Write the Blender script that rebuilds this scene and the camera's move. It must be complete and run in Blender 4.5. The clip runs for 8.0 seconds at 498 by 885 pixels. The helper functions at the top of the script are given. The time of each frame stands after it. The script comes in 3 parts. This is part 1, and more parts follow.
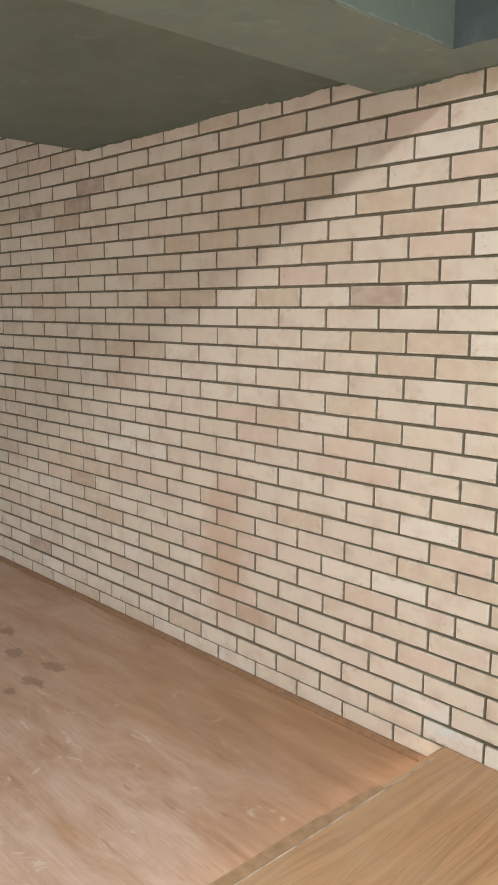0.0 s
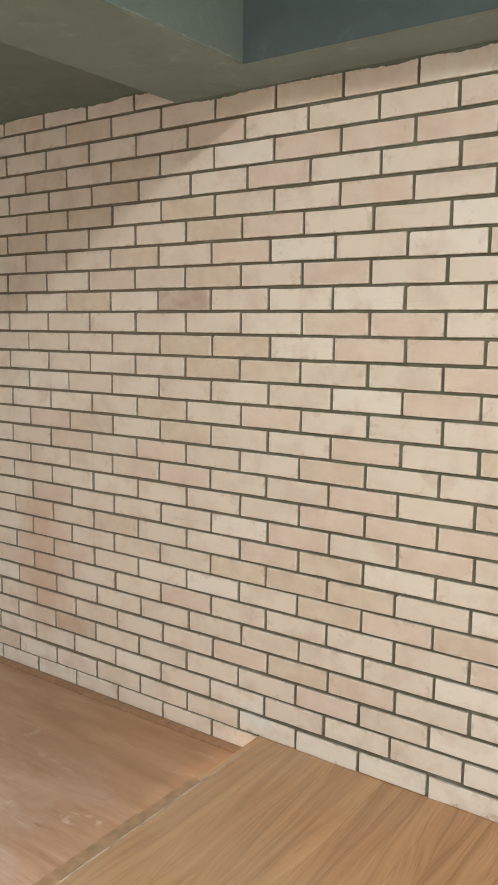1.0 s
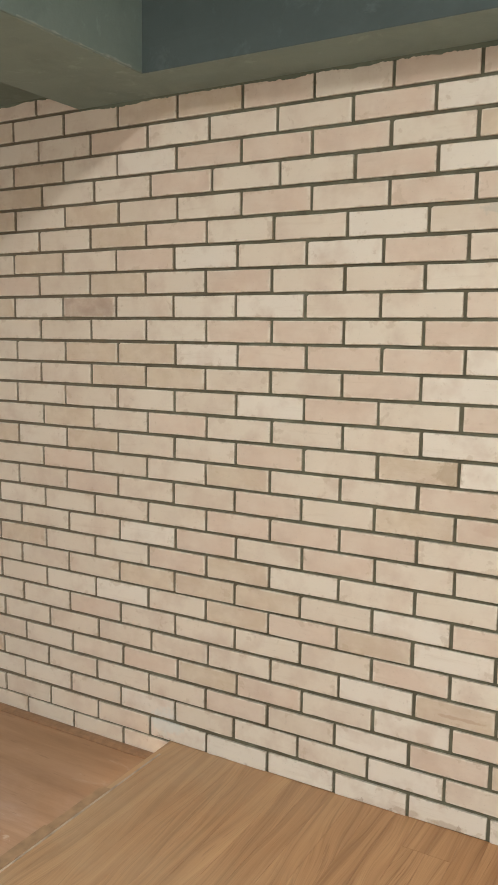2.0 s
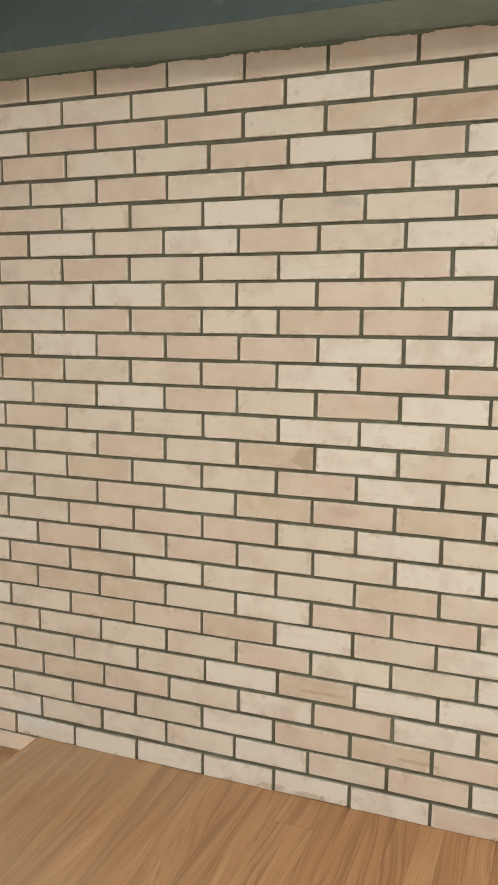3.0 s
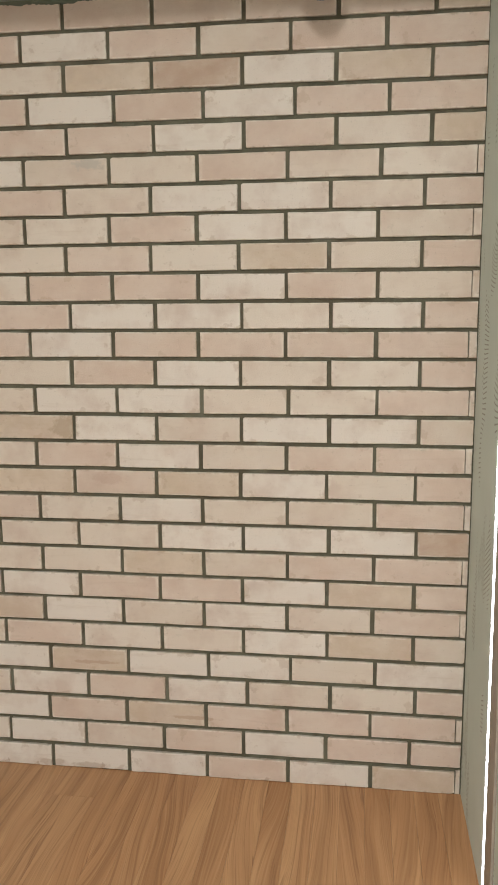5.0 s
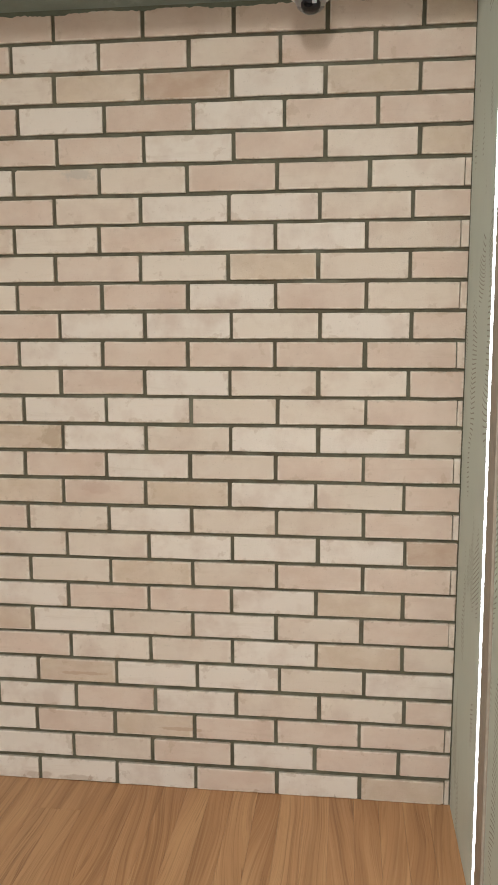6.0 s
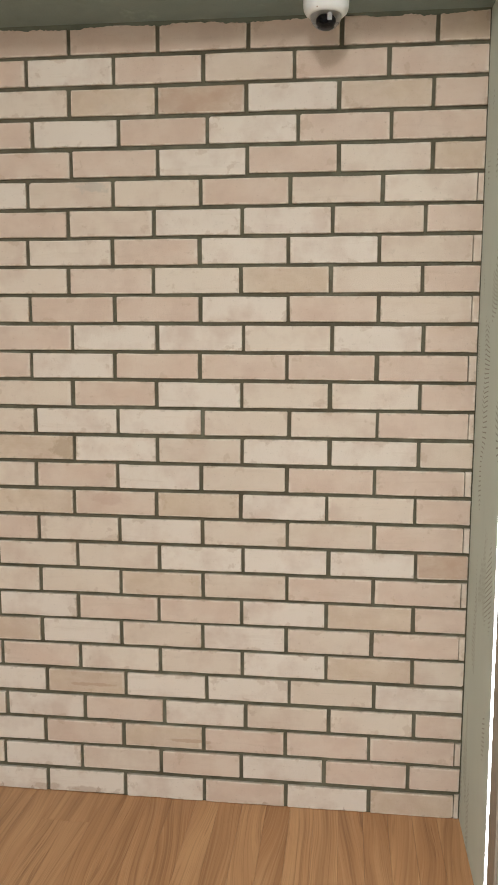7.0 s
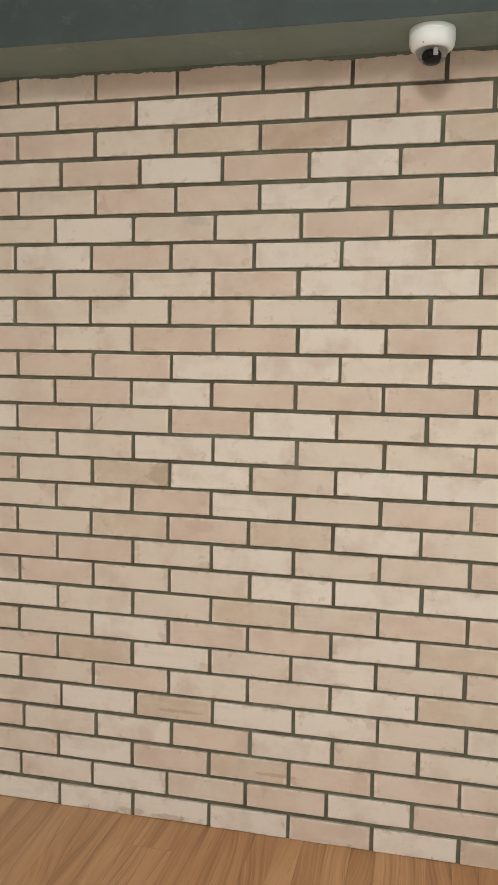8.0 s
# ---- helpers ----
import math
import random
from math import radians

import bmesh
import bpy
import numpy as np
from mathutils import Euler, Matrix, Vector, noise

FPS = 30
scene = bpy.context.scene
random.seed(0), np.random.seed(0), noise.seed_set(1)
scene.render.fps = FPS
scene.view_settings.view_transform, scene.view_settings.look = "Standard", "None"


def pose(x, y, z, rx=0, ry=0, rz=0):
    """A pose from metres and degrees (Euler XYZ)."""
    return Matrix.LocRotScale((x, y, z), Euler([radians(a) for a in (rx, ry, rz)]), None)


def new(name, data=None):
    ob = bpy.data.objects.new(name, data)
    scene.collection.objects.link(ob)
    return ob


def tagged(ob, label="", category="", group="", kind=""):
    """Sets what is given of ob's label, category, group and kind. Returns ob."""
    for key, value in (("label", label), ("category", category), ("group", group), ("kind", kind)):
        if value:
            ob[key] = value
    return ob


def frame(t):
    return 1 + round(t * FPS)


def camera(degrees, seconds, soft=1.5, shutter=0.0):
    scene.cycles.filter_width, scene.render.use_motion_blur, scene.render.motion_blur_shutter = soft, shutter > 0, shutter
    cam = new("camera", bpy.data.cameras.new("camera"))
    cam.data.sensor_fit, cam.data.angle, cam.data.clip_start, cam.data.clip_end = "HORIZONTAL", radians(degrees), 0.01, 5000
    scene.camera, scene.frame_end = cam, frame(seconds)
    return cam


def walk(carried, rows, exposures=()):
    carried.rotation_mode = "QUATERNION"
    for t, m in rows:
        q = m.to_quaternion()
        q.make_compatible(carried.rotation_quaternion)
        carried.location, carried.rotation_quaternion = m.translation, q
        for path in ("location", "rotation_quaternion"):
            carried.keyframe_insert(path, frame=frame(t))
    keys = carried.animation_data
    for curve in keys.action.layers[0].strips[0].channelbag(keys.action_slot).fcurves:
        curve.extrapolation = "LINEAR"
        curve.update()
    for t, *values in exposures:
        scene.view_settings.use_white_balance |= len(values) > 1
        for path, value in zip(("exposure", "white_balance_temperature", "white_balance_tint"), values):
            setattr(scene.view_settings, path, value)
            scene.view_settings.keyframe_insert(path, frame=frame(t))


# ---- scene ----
# camera: a slow pan along the brick wall, from the far end to the corner and part of the way back
cam = camera(34.04, 8.0, soft=1.1)
ROWS = [
    (0.0, -0.609, -2.115, 1.370, 46.80, -9.12, -0.33),
    (0.5, -0.557, -2.095, 1.343, 39.79, -8.58, -0.66),
    (1.0, -0.506, -2.079, 1.340, 35.63, -8.12, -0.57),
    (1.2, -0.487, -2.078, 1.346, 34.44, -7.98, -0.64),
    (2.3, -0.436, -2.068, 1.351, 28.11, -7.97, -0.50),
    (2.5, -0.427, -2.071, 1.353, 26.32, -8.20, -0.47),
    (3.0, -0.403, -2.075, 1.346, 21.31, -8.36, -0.55),
    (3.5, -0.363, -2.070, 1.334, 16.95, -7.92, -0.67),
    (4.0, -0.319, -2.062, 1.321, 13.58, -7.80, -0.66),
    (4.5, -0.293, -2.058, 1.308, 10.50, -8.58, -0.17),
    (5.0, -0.269, -2.060, 1.300, 7.71, -9.50, 0.36),
    (5.2, -0.257, -2.053, 1.298, 7.10, -9.81, 0.43),
    (6.3, -0.287, -2.071, 1.290, 6.74, -8.15, 0.03),
    (6.5, -0.296, -2.073, 1.299, 6.66, -8.10, -0.06),
    (7.0, -0.306, -2.072, 1.303, 6.79, -8.02, -0.17),
    (7.5, -0.318, -2.079, 1.300, 6.81, -6.58, -0.94),
    (8.0, -0.324, -2.076, 1.299, 13.04, -5.81, -0.99),
]
walk(cam, [(t, pose(x, y, z, 90 + pitch, roll, yaw)) for t, x, y, z, yaw, pitch, roll in ROWS],
     exposures=[(0.0, 0.24, 6180, 9), (1.0, 0.05, 6220, 7), (2.5, -0.11, 6450, 7), (4.5, -0.31, 6500, 9), (5.0, -0.38, 6430, 10), (8.0, -0.34, 6450, 10.5)])

# ---- light: added daylight fill behind and beside the camera, an unseen tube lamp in the ceiling recess, warm tape under the step ----
world = bpy.data.worlds.new("sky")
world.use_nodes = True
scene.world = world
wn = world.node_tree.nodes
sky = wn.new("ShaderNodeTexSky")
sky.sky_type, sky.sun_disc = "NISHITA", False
sky.sun_elevation, sky.sun_rotation = radians(38), radians(100)
wn["Background"].inputs["Strength"].default_value = 0.1
world.node_tree.links.new(sky.outputs["Color"], wn["Background"].inputs["Color"])


def area_light(name, centre, wide, tall, watts, turn, colour):
    lamp = bpy.data.lights.new(name, "AREA")
    lamp.shape, lamp.size, lamp.size_y = "RECTANGLE", wide, tall
    lamp.energy, lamp.color = watts, colour
    ob = new(name, lamp)
    ob.matrix_world = pose(*centre, 90, 0, turn)
    return ob


DAY = (1.0, 0.985, 0.955)
# fill lamps added in assumed, unseen openings, balanced to the wall's brightness
area_light("shop_window_daylight", (-4.7, -3.93, 1.12), 2.6, 1.9, 27, 0, DAY)
area_light("shop_door_daylight", (-0.8, -3.93, 1.12), 1.3, 1.9, 16.5, 0, DAY)
area_light("side_window_daylight", (0.06, -2.75, 1.15), 2.0, 1.9, 13, 90, DAY)
lamp = area_light("recess_tube_light", (-0.5, -2.9, 2.77), 0.20, 1.5, 122, 0, (1.0, 0.985, 0.96))
lamp.matrix_world = pose(-0.5, -2.9, 2.77)

# ---- sizes ----
COURSE, PITCH, JOINT = 0.07296, 0.225, 0.0090
TOP = 28 * COURSE            # underside of the beams
LOW = -COURSE                # lower floor
CORNER = 0.018               # face of the east wall
STEP = -1.935                # front of the platform
BEAM_W, BEAM_E = -2.287, -1.88
SLAB, SLAB_W = 2.099, -3.985  # low slab west of the cross beam
WEST, SOUTH, HIGH = -6.6, -3.9, 2.84


# ---- materials ----
class Nodes:
    """A short way to write a node material."""

    def __init__(self, name):
        self.mat = bpy.data.materials.new(name)
        self.mat.use_nodes = True
        self.tree = self.mat.node_tree
        self.bsdf = self.tree.nodes["Principled BSDF"]

    def add(self, kind, values=(), operation="", blend=""):
        node = self.tree.nodes.new("ShaderNode" + kind)
        if operation:
            node.operation = operation
        if blend:
            node.blend_type = blend
        for key, value in dict(values).items():
            self.put(node.inputs[key], value)
        return node

    def put(self, socket, value):
        if isinstance(value, bpy.types.NodeSocket):
            self.tree.links.new(value, socket)
        elif isinstance(value, tuple) and len(value) == 3 and socket.type == "RGBA":
            socket.default_value = (*value, 1.0)
        else:
            socket.default_value = value

    def place(self, scale=(1, 1, 1), move=(0, 0, 0), turn=(0, 0, 0)):
        at = self.add("NewGeometry").outputs["Position"]
        return self.add("Mapping", {"Vector": at, "Scale": scale, "Location": move, "Rotation": turn}).outputs[0]

    def noise(self, at, scale, detail=4.0, rough=0.55, distort=0.0):
        return self.add("TexNoise", {"Vector": at, "Scale": scale, "Detail": detail, "Roughness": rough,
                                     "Distortion": distort}).outputs["Fac"]

    def span(self, value, a, b, lo=0.0, hi=1.0):
        return self.add("MapRange", {"Value": value, "From Min": a, "From Max": b, "To Min": lo, "To Max": hi}).outputs[0]

    def calc(self, op, a, b=0.0):
        node = self.add("Math", operation=op)
        self.put(node.inputs[0], a)
        self.put(node.inputs[1], b)
        return node.outputs[0]

    def mix(self, fac, a, b, blend="MIX"):
        node = self.add("MixRGB", {"Fac": fac, "Color1": a, "Color2": b}, blend=blend)
        return node.outputs[0]

    def ramp(self, value, *stops):
        node = self.add("ValToRGB", {"Fac": value})
        while len(node.color_ramp.elements) < len(stops):
            node.color_ramp.elements.new(0.5)
        for el, (at, colour) in zip(node.color_ramp.elements, stops):
            el.position, el.color = at, (*colour, 1.0)
        return node.outputs[0]

    def done(self, colour, rough, height=None, depth=0.001, strength=0.5, **more):
        self.put(self.bsdf.inputs["Base Color"], colour)
        self.put(self.bsdf.inputs["Roughness"], rough)
        for key, value in more.items():
            self.put(self.bsdf.inputs[key.replace("_", " ")], value)
        if height is not None:
            bump = self.add("Bump", {"Height": height, "Distance": depth, "Strength": strength})
            self.put(self.bsdf.inputs["Normal"], bump.outputs["Normal"])
        return self.mat


STAINS_AND_TINT = (  # stains and one cool tint on single bricks: x, z, half width, half height, colour, strength
    (-0.930, 0.848, 0.060, 0.018, (0.44, 0.30, 0.235), 0.34), (-1.045, 0.985, 0.045, 0.034, (0.36, 0.27, 0.18), 0.6),
    (-0.955, 1.655, 0.050, 0.016, (0.38, 0.36, 0.31), 0.5), (-1.130, 0.012, 0.045, 0.012, (0.40, 0.29, 0.21), 0.55),
    # the bluish one at x = -1.96 puts cool daylight into the brick colour
    (-1.010, 0.010, 0.060, 0.010, (0.40, 0.29, 0.21), 0.55), (-1.960, 0.060, 0.070, 0.050, (0.56, 0.60, 0.58), 0.5),
    (-0.700, 0.175, 0.090, 0.006, (0.42, 0.29, 0.20), 0.6), (-0.985, 0.325, 0.070, 0.006, (0.42, 0.29, 0.20), 0.6))


def brick_material(name, tones, stain=0.0, stain_colour=(0.3, 0.23, 0.16)):
    n = Nodes(name)
    at = n.place()
    own = n.calc("FRACT", n.calc("ADD", n.add("ObjectInfo").outputs["Random"],
                                 n.calc("MULTIPLY", n.add("NewGeometry").outputs["Random Per Island"], 7.31)))
    base = n.ramp(own, *[(i / (len(tones) - 1), c) for i, c in enumerate(tones)])
    cloud = n.noise(n.place((1.0, 1, 1.6)), 9.0, 5, 0.6)
    base = n.mix(n.span(cloud, 0.40, 0.66, 0.0, 0.45), base, (0.66, 0.58, 0.485))
    base = n.mix(n.span(n.noise(n.place((1, 1, 1), (3, 0, 7)), 8.5, 4, 0.6), 0.48, 0.68, 0.0, 0.55), base, (0.50, 0.375, 0.295))
    streak = n.noise(n.place((5, 1, 55)), 1.0, 5, 0.65, 0.4)
    base = n.mix(n.span(streak, 0.58, 0.74, 0.0, 0.26), base, (0.45, 0.34, 0.24))
    smear = n.noise(n.place((1, 1, 1), (5, 2, 1)), 26.0, 6, 0.72, 0.6)
    base = n.mix(n.span(smear, 0.62, 0.74, 0.0, 0.30), base, (0.30, 0.26, 0.19))
    pit = n.noise(at, 190.0, 2, 0.5)
    base = n.mix(n.span(pit, 0.68, 0.74, 0.0, 0.22), base, (0.26, 0.21, 0.16))
    if stain:
        patch = n.noise(n.place((1, 1, 1.2), (11, 0, 4)), 17.0, 4, 0.6, 0.4)
        base = n.mix(n.span(patch, 0.40, 0.62, 0.0, stain), base, stain_colour)
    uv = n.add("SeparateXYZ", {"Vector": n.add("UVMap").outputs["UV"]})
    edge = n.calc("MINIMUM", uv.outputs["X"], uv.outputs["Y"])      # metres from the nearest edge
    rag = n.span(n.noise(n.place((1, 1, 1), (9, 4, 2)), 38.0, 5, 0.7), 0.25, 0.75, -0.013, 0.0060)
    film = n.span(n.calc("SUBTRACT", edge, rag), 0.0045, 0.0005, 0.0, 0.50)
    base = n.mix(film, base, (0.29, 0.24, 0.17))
    pale_rim = n.calc("MULTIPLY", n.span(edge, 0.0052, 0.0030), n.span(n.noise(n.place((1, 1, 1), (6, 3, 8)), 22.0, 4, 0.65), 0.42, 0.58, 0.0, 0.5))
    base = n.mix(pale_rim, base, (0.76, 0.70, 0.60))          # a broken pale rim
    foot = n.span(n.noise(n.place((1, 1, 1), (2, 6, 5)), 13.0, 5, 0.7), 0.50, 0.68, -0.012, 0.022)
    low = n.calc("SUBTRACT", n.add("SeparateXYZ", {"Vector": at}).outputs["Z"], foot)
    base = n.mix(n.calc("MULTIPLY", n.span(low, 0.004, 0.0, 0.0, 0.6), n.span(n.add("SeparateXYZ", {"Vector": at}).outputs["Z"], -0.003, -0.001)), base, (0.36, 0.26, 0.19))
    # thin dark outline: shade of the recessed joint, put into the brick colour
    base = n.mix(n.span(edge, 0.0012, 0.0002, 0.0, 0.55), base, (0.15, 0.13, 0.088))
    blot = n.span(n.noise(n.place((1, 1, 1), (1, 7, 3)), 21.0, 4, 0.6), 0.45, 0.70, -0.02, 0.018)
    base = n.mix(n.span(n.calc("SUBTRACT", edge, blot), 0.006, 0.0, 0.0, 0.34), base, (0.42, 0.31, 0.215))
    xyz = n.add("SeparateXYZ", {"Vector": at})          # a reddish upright streak low on the far wall
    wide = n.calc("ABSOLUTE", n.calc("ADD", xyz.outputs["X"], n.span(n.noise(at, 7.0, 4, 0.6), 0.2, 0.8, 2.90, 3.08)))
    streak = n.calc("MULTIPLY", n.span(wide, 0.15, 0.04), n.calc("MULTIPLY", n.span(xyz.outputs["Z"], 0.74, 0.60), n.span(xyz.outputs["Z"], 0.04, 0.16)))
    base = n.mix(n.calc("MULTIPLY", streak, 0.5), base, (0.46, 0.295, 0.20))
    for x, z, rx, rz, colour, much in STAINS_AND_TINT:
        dx = n.calc("DIVIDE", n.calc("SUBTRACT", xyz.outputs["X"], x), rx)
        dz = n.calc("DIVIDE", n.calc("SUBTRACT", xyz.outputs["Z"], z), rz)
        r = n.calc("SQRT", n.calc("ADD", n.calc("MULTIPLY", dx, dx), n.calc("MULTIPLY", dz, dz)))
        r = n.calc("ADD", r, n.span(n.noise(at, 30.0, 5, 0.7), 0.2, 0.8, -0.7, 0.7))
        base = n.mix(n.span(r, 1.0, 0.6, 0.0, much), base, colour)
    grain = n.calc("ADD", n.noise(at, 420.0, 4, 0.6), n.noise(at, 45.0, 4, 0.6))
    return n.done(base, 0.86, grain, 0.0014, 0.55)


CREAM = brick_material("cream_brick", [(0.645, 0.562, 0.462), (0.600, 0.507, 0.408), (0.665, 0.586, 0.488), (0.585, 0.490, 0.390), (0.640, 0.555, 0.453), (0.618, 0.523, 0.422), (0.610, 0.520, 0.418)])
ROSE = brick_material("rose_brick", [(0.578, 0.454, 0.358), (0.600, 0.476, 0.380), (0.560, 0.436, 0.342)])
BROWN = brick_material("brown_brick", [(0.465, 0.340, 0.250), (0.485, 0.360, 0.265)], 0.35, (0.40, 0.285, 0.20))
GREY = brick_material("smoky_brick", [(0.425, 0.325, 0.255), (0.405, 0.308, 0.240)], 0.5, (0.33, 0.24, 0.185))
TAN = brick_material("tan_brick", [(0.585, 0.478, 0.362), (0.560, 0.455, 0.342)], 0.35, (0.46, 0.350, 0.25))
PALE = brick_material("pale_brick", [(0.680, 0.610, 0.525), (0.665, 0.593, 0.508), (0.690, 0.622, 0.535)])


def mortar_material():
    n = Nodes("olive_mortar")
    at = n.place()
    c = n.mix(n.span(n.noise(at, 16, 5), 0.3, 0.7), (0.080, 0.074, 0.046), (0.148, 0.140, 0.092))
    c = n.mix(n.span(n.noise(at, 240, 3), 0.55, 0.75, 0, 0.5), c, (0.175, 0.18, 0.13))
    c = n.mix(n.span(n.noise(at, 1.6, 3), 0.44, 0.60, 0.0, 0.45), c, (0.088, 0.064, 0.038))
    c = n.mix(n.span(n.add("SeparateXYZ", {"Vector": at}).outputs["X"], -1.6, -2.6, 0.0, 0.7), c, (0.175, 0.132, 0.090))
    c = n.mix(n.span(n.noise(at, 7.0, 5, 0.65), 0.54, 0.72, 0, 0.6), c, (0.225, 0.225, 0.165))
    return n.done(c, 0.95, n.noise(at, 300, 5, 0.65), 0.002, 0.7)


def paint_material(name, a, b, rough=0.75):
    n = Nodes(name)
    at = n.place()
    c = n.mix(n.span(n.noise(at, 2.2, 5, 0.6), 0.3, 0.7), a, b)
    streak = n.noise(n.place((3, 26, 26)), 1.0, 4, 0.6)
    c = n.mix(n.span(streak, 0.55, 0.8, 0, 0.25), c, tuple(v * 1.25 for v in b))
    c = n.mix(n.span(n.noise(n.place((1, 1, 1), (4, 2, 9)), 5.5, 6, 0.68, 0.6), 0.46, 0.68, 0, 0.32), c, tuple(v * 0.62 for v in a))
    c = n.mix(n.span(n.noise(n.place((1, 1, 1), (7, 5, 3)), 11.0, 6, 0.72, 0.5), 0.58, 0.74, 0, 0.45), c, tuple(min(0.8, v * 1.6 + 0.02) for v in b))
    h = n.calc("ADD", n.noise(at, 130, 4, 0.6), n.calc("MULTIPLY", n.noise(at, 14, 4), 2.0))
    return n.done(c, rough, h, 0.0022, 0.45)


def oak_material():
    """Oak boards, grain along y; every board has its own tone, slant and figure."""
    n = Nodes("oak_laminate")
    own = n.add("ObjectInfo").outputs["Random"]
    two = n.calc("FRACT", n.calc("MULTIPLY", own, 17.31))
    at = n.add("SeparateXYZ", {"Vector": n.place()})
    y = n.calc("ADD", at.outputs["Y"], n.calc("MULTIPLY", two, 23.0))
    x = n.calc("ADD", at.outputs["X"], n.calc("MULTIPLY", own, 31.0))
    x = n.calc("ADD", x, n.calc("MULTIPLY", at.outputs["Y"], n.span(two, 0.0, 1.0, -0.06, 0.10)))
    rough_at = n.add("CombineXYZ", {"X": x, "Y": y}).outputs[0]
    bend = n.noise(n.add("Mapping", {"Vector": rough_at, "Scale": (5, 1.1, 1)}).outputs[0], 1.0, 2, 0.5)
    x = n.calc("ADD", x, n.span(bend, 0.2, 0.8, -0.042, 0.042))
    bent = n.add("CombineXYZ", {"X": x, "Y": y}).outputs[0]

    def stretched(sx, sy, detail, rough, move=(0, 0, 0)):
        m = n.add("Mapping", {"Vector": bent, "Scale": (sx, sy, 1), "Location": move}).outputs[0]
        return n.noise(m, 1.0, detail, rough)

    bands = stretched(24, 0.8, 3, 0.5, (4, 1, 0))
    line = stretched(120, 1.0, 3, 0.55, (2, 5, 0))
    fine = stretched(300, 3.0, 4, 0.6, (1, 9, 0))
    pore = stretched(600, 12, 2, 0.5, (7, 3, 0))
    c = n.ramp(own, (0.0, (0.390, 0.197, 0.086)), (0.25, (0.450, 0.237, 0.108)), (0.5, (0.415, 0.213, 0.095)), (0.75, (0.485, 0.266, 0.124)), (1.0, (0.435, 0.227, 0.102)))
    c = n.mix(n.span(bands, 0.50, 0.66, 0.0, 0.62), c, (0.255, 0.116, 0.045))
    c = n.mix(n.span(bands, 0.47, 0.36, 0.0, 0.60), c, (0.560, 0.325, 0.155))
    c = n.mix(n.span(line, 0.54, 0.66, 0.0, 0.55), c, (0.225, 0.106, 0.041))
    c = n.mix(n.span(line, 0.44, 0.33, 0.0, 0.32), c, (0.575, 0.355, 0.180))
    c = n.mix(n.span(fine, 0.48, 0.70, 0.0, 0.32), c, (0.250, 0.120, 0.047))
    c = n.mix(n.span(pore, 0.60, 0.72, 0.0, 0.30), c, (0.18, 0.082, 0.033))
    vein = n.calc("MULTIPLY", n.span(stretched(70, 2.4, 4, 0.65, (9, 4, 0)), 0.58, 0.64), n.span(stretched(9, 0.9, 2, 0.5, (3, 7, 0)), 0.42, 0.58, 0.0, 0.6))
    c = n.mix(vein, c, (0.20, 0.088, 0.034))
    dust = n.noise(n.place((1, 1, 1), (2, 8, 0)), 3.2, 6, 0.65)
    west = n.span(at.outputs["X"], -0.9, -1.9, 0.0, 1.0)
    c = n.mix(n.calc("MULTIPLY", n.span(dust, 0.32, 0.70, 0.22, 0.68), west), c, (0.475, 0.345, 0.215))
    return n.done(c, n.span(fine, 0.3, 0.7, 0.42, 0.56), n.calc("ADD", fine, pore), 0.0004, 0.3)


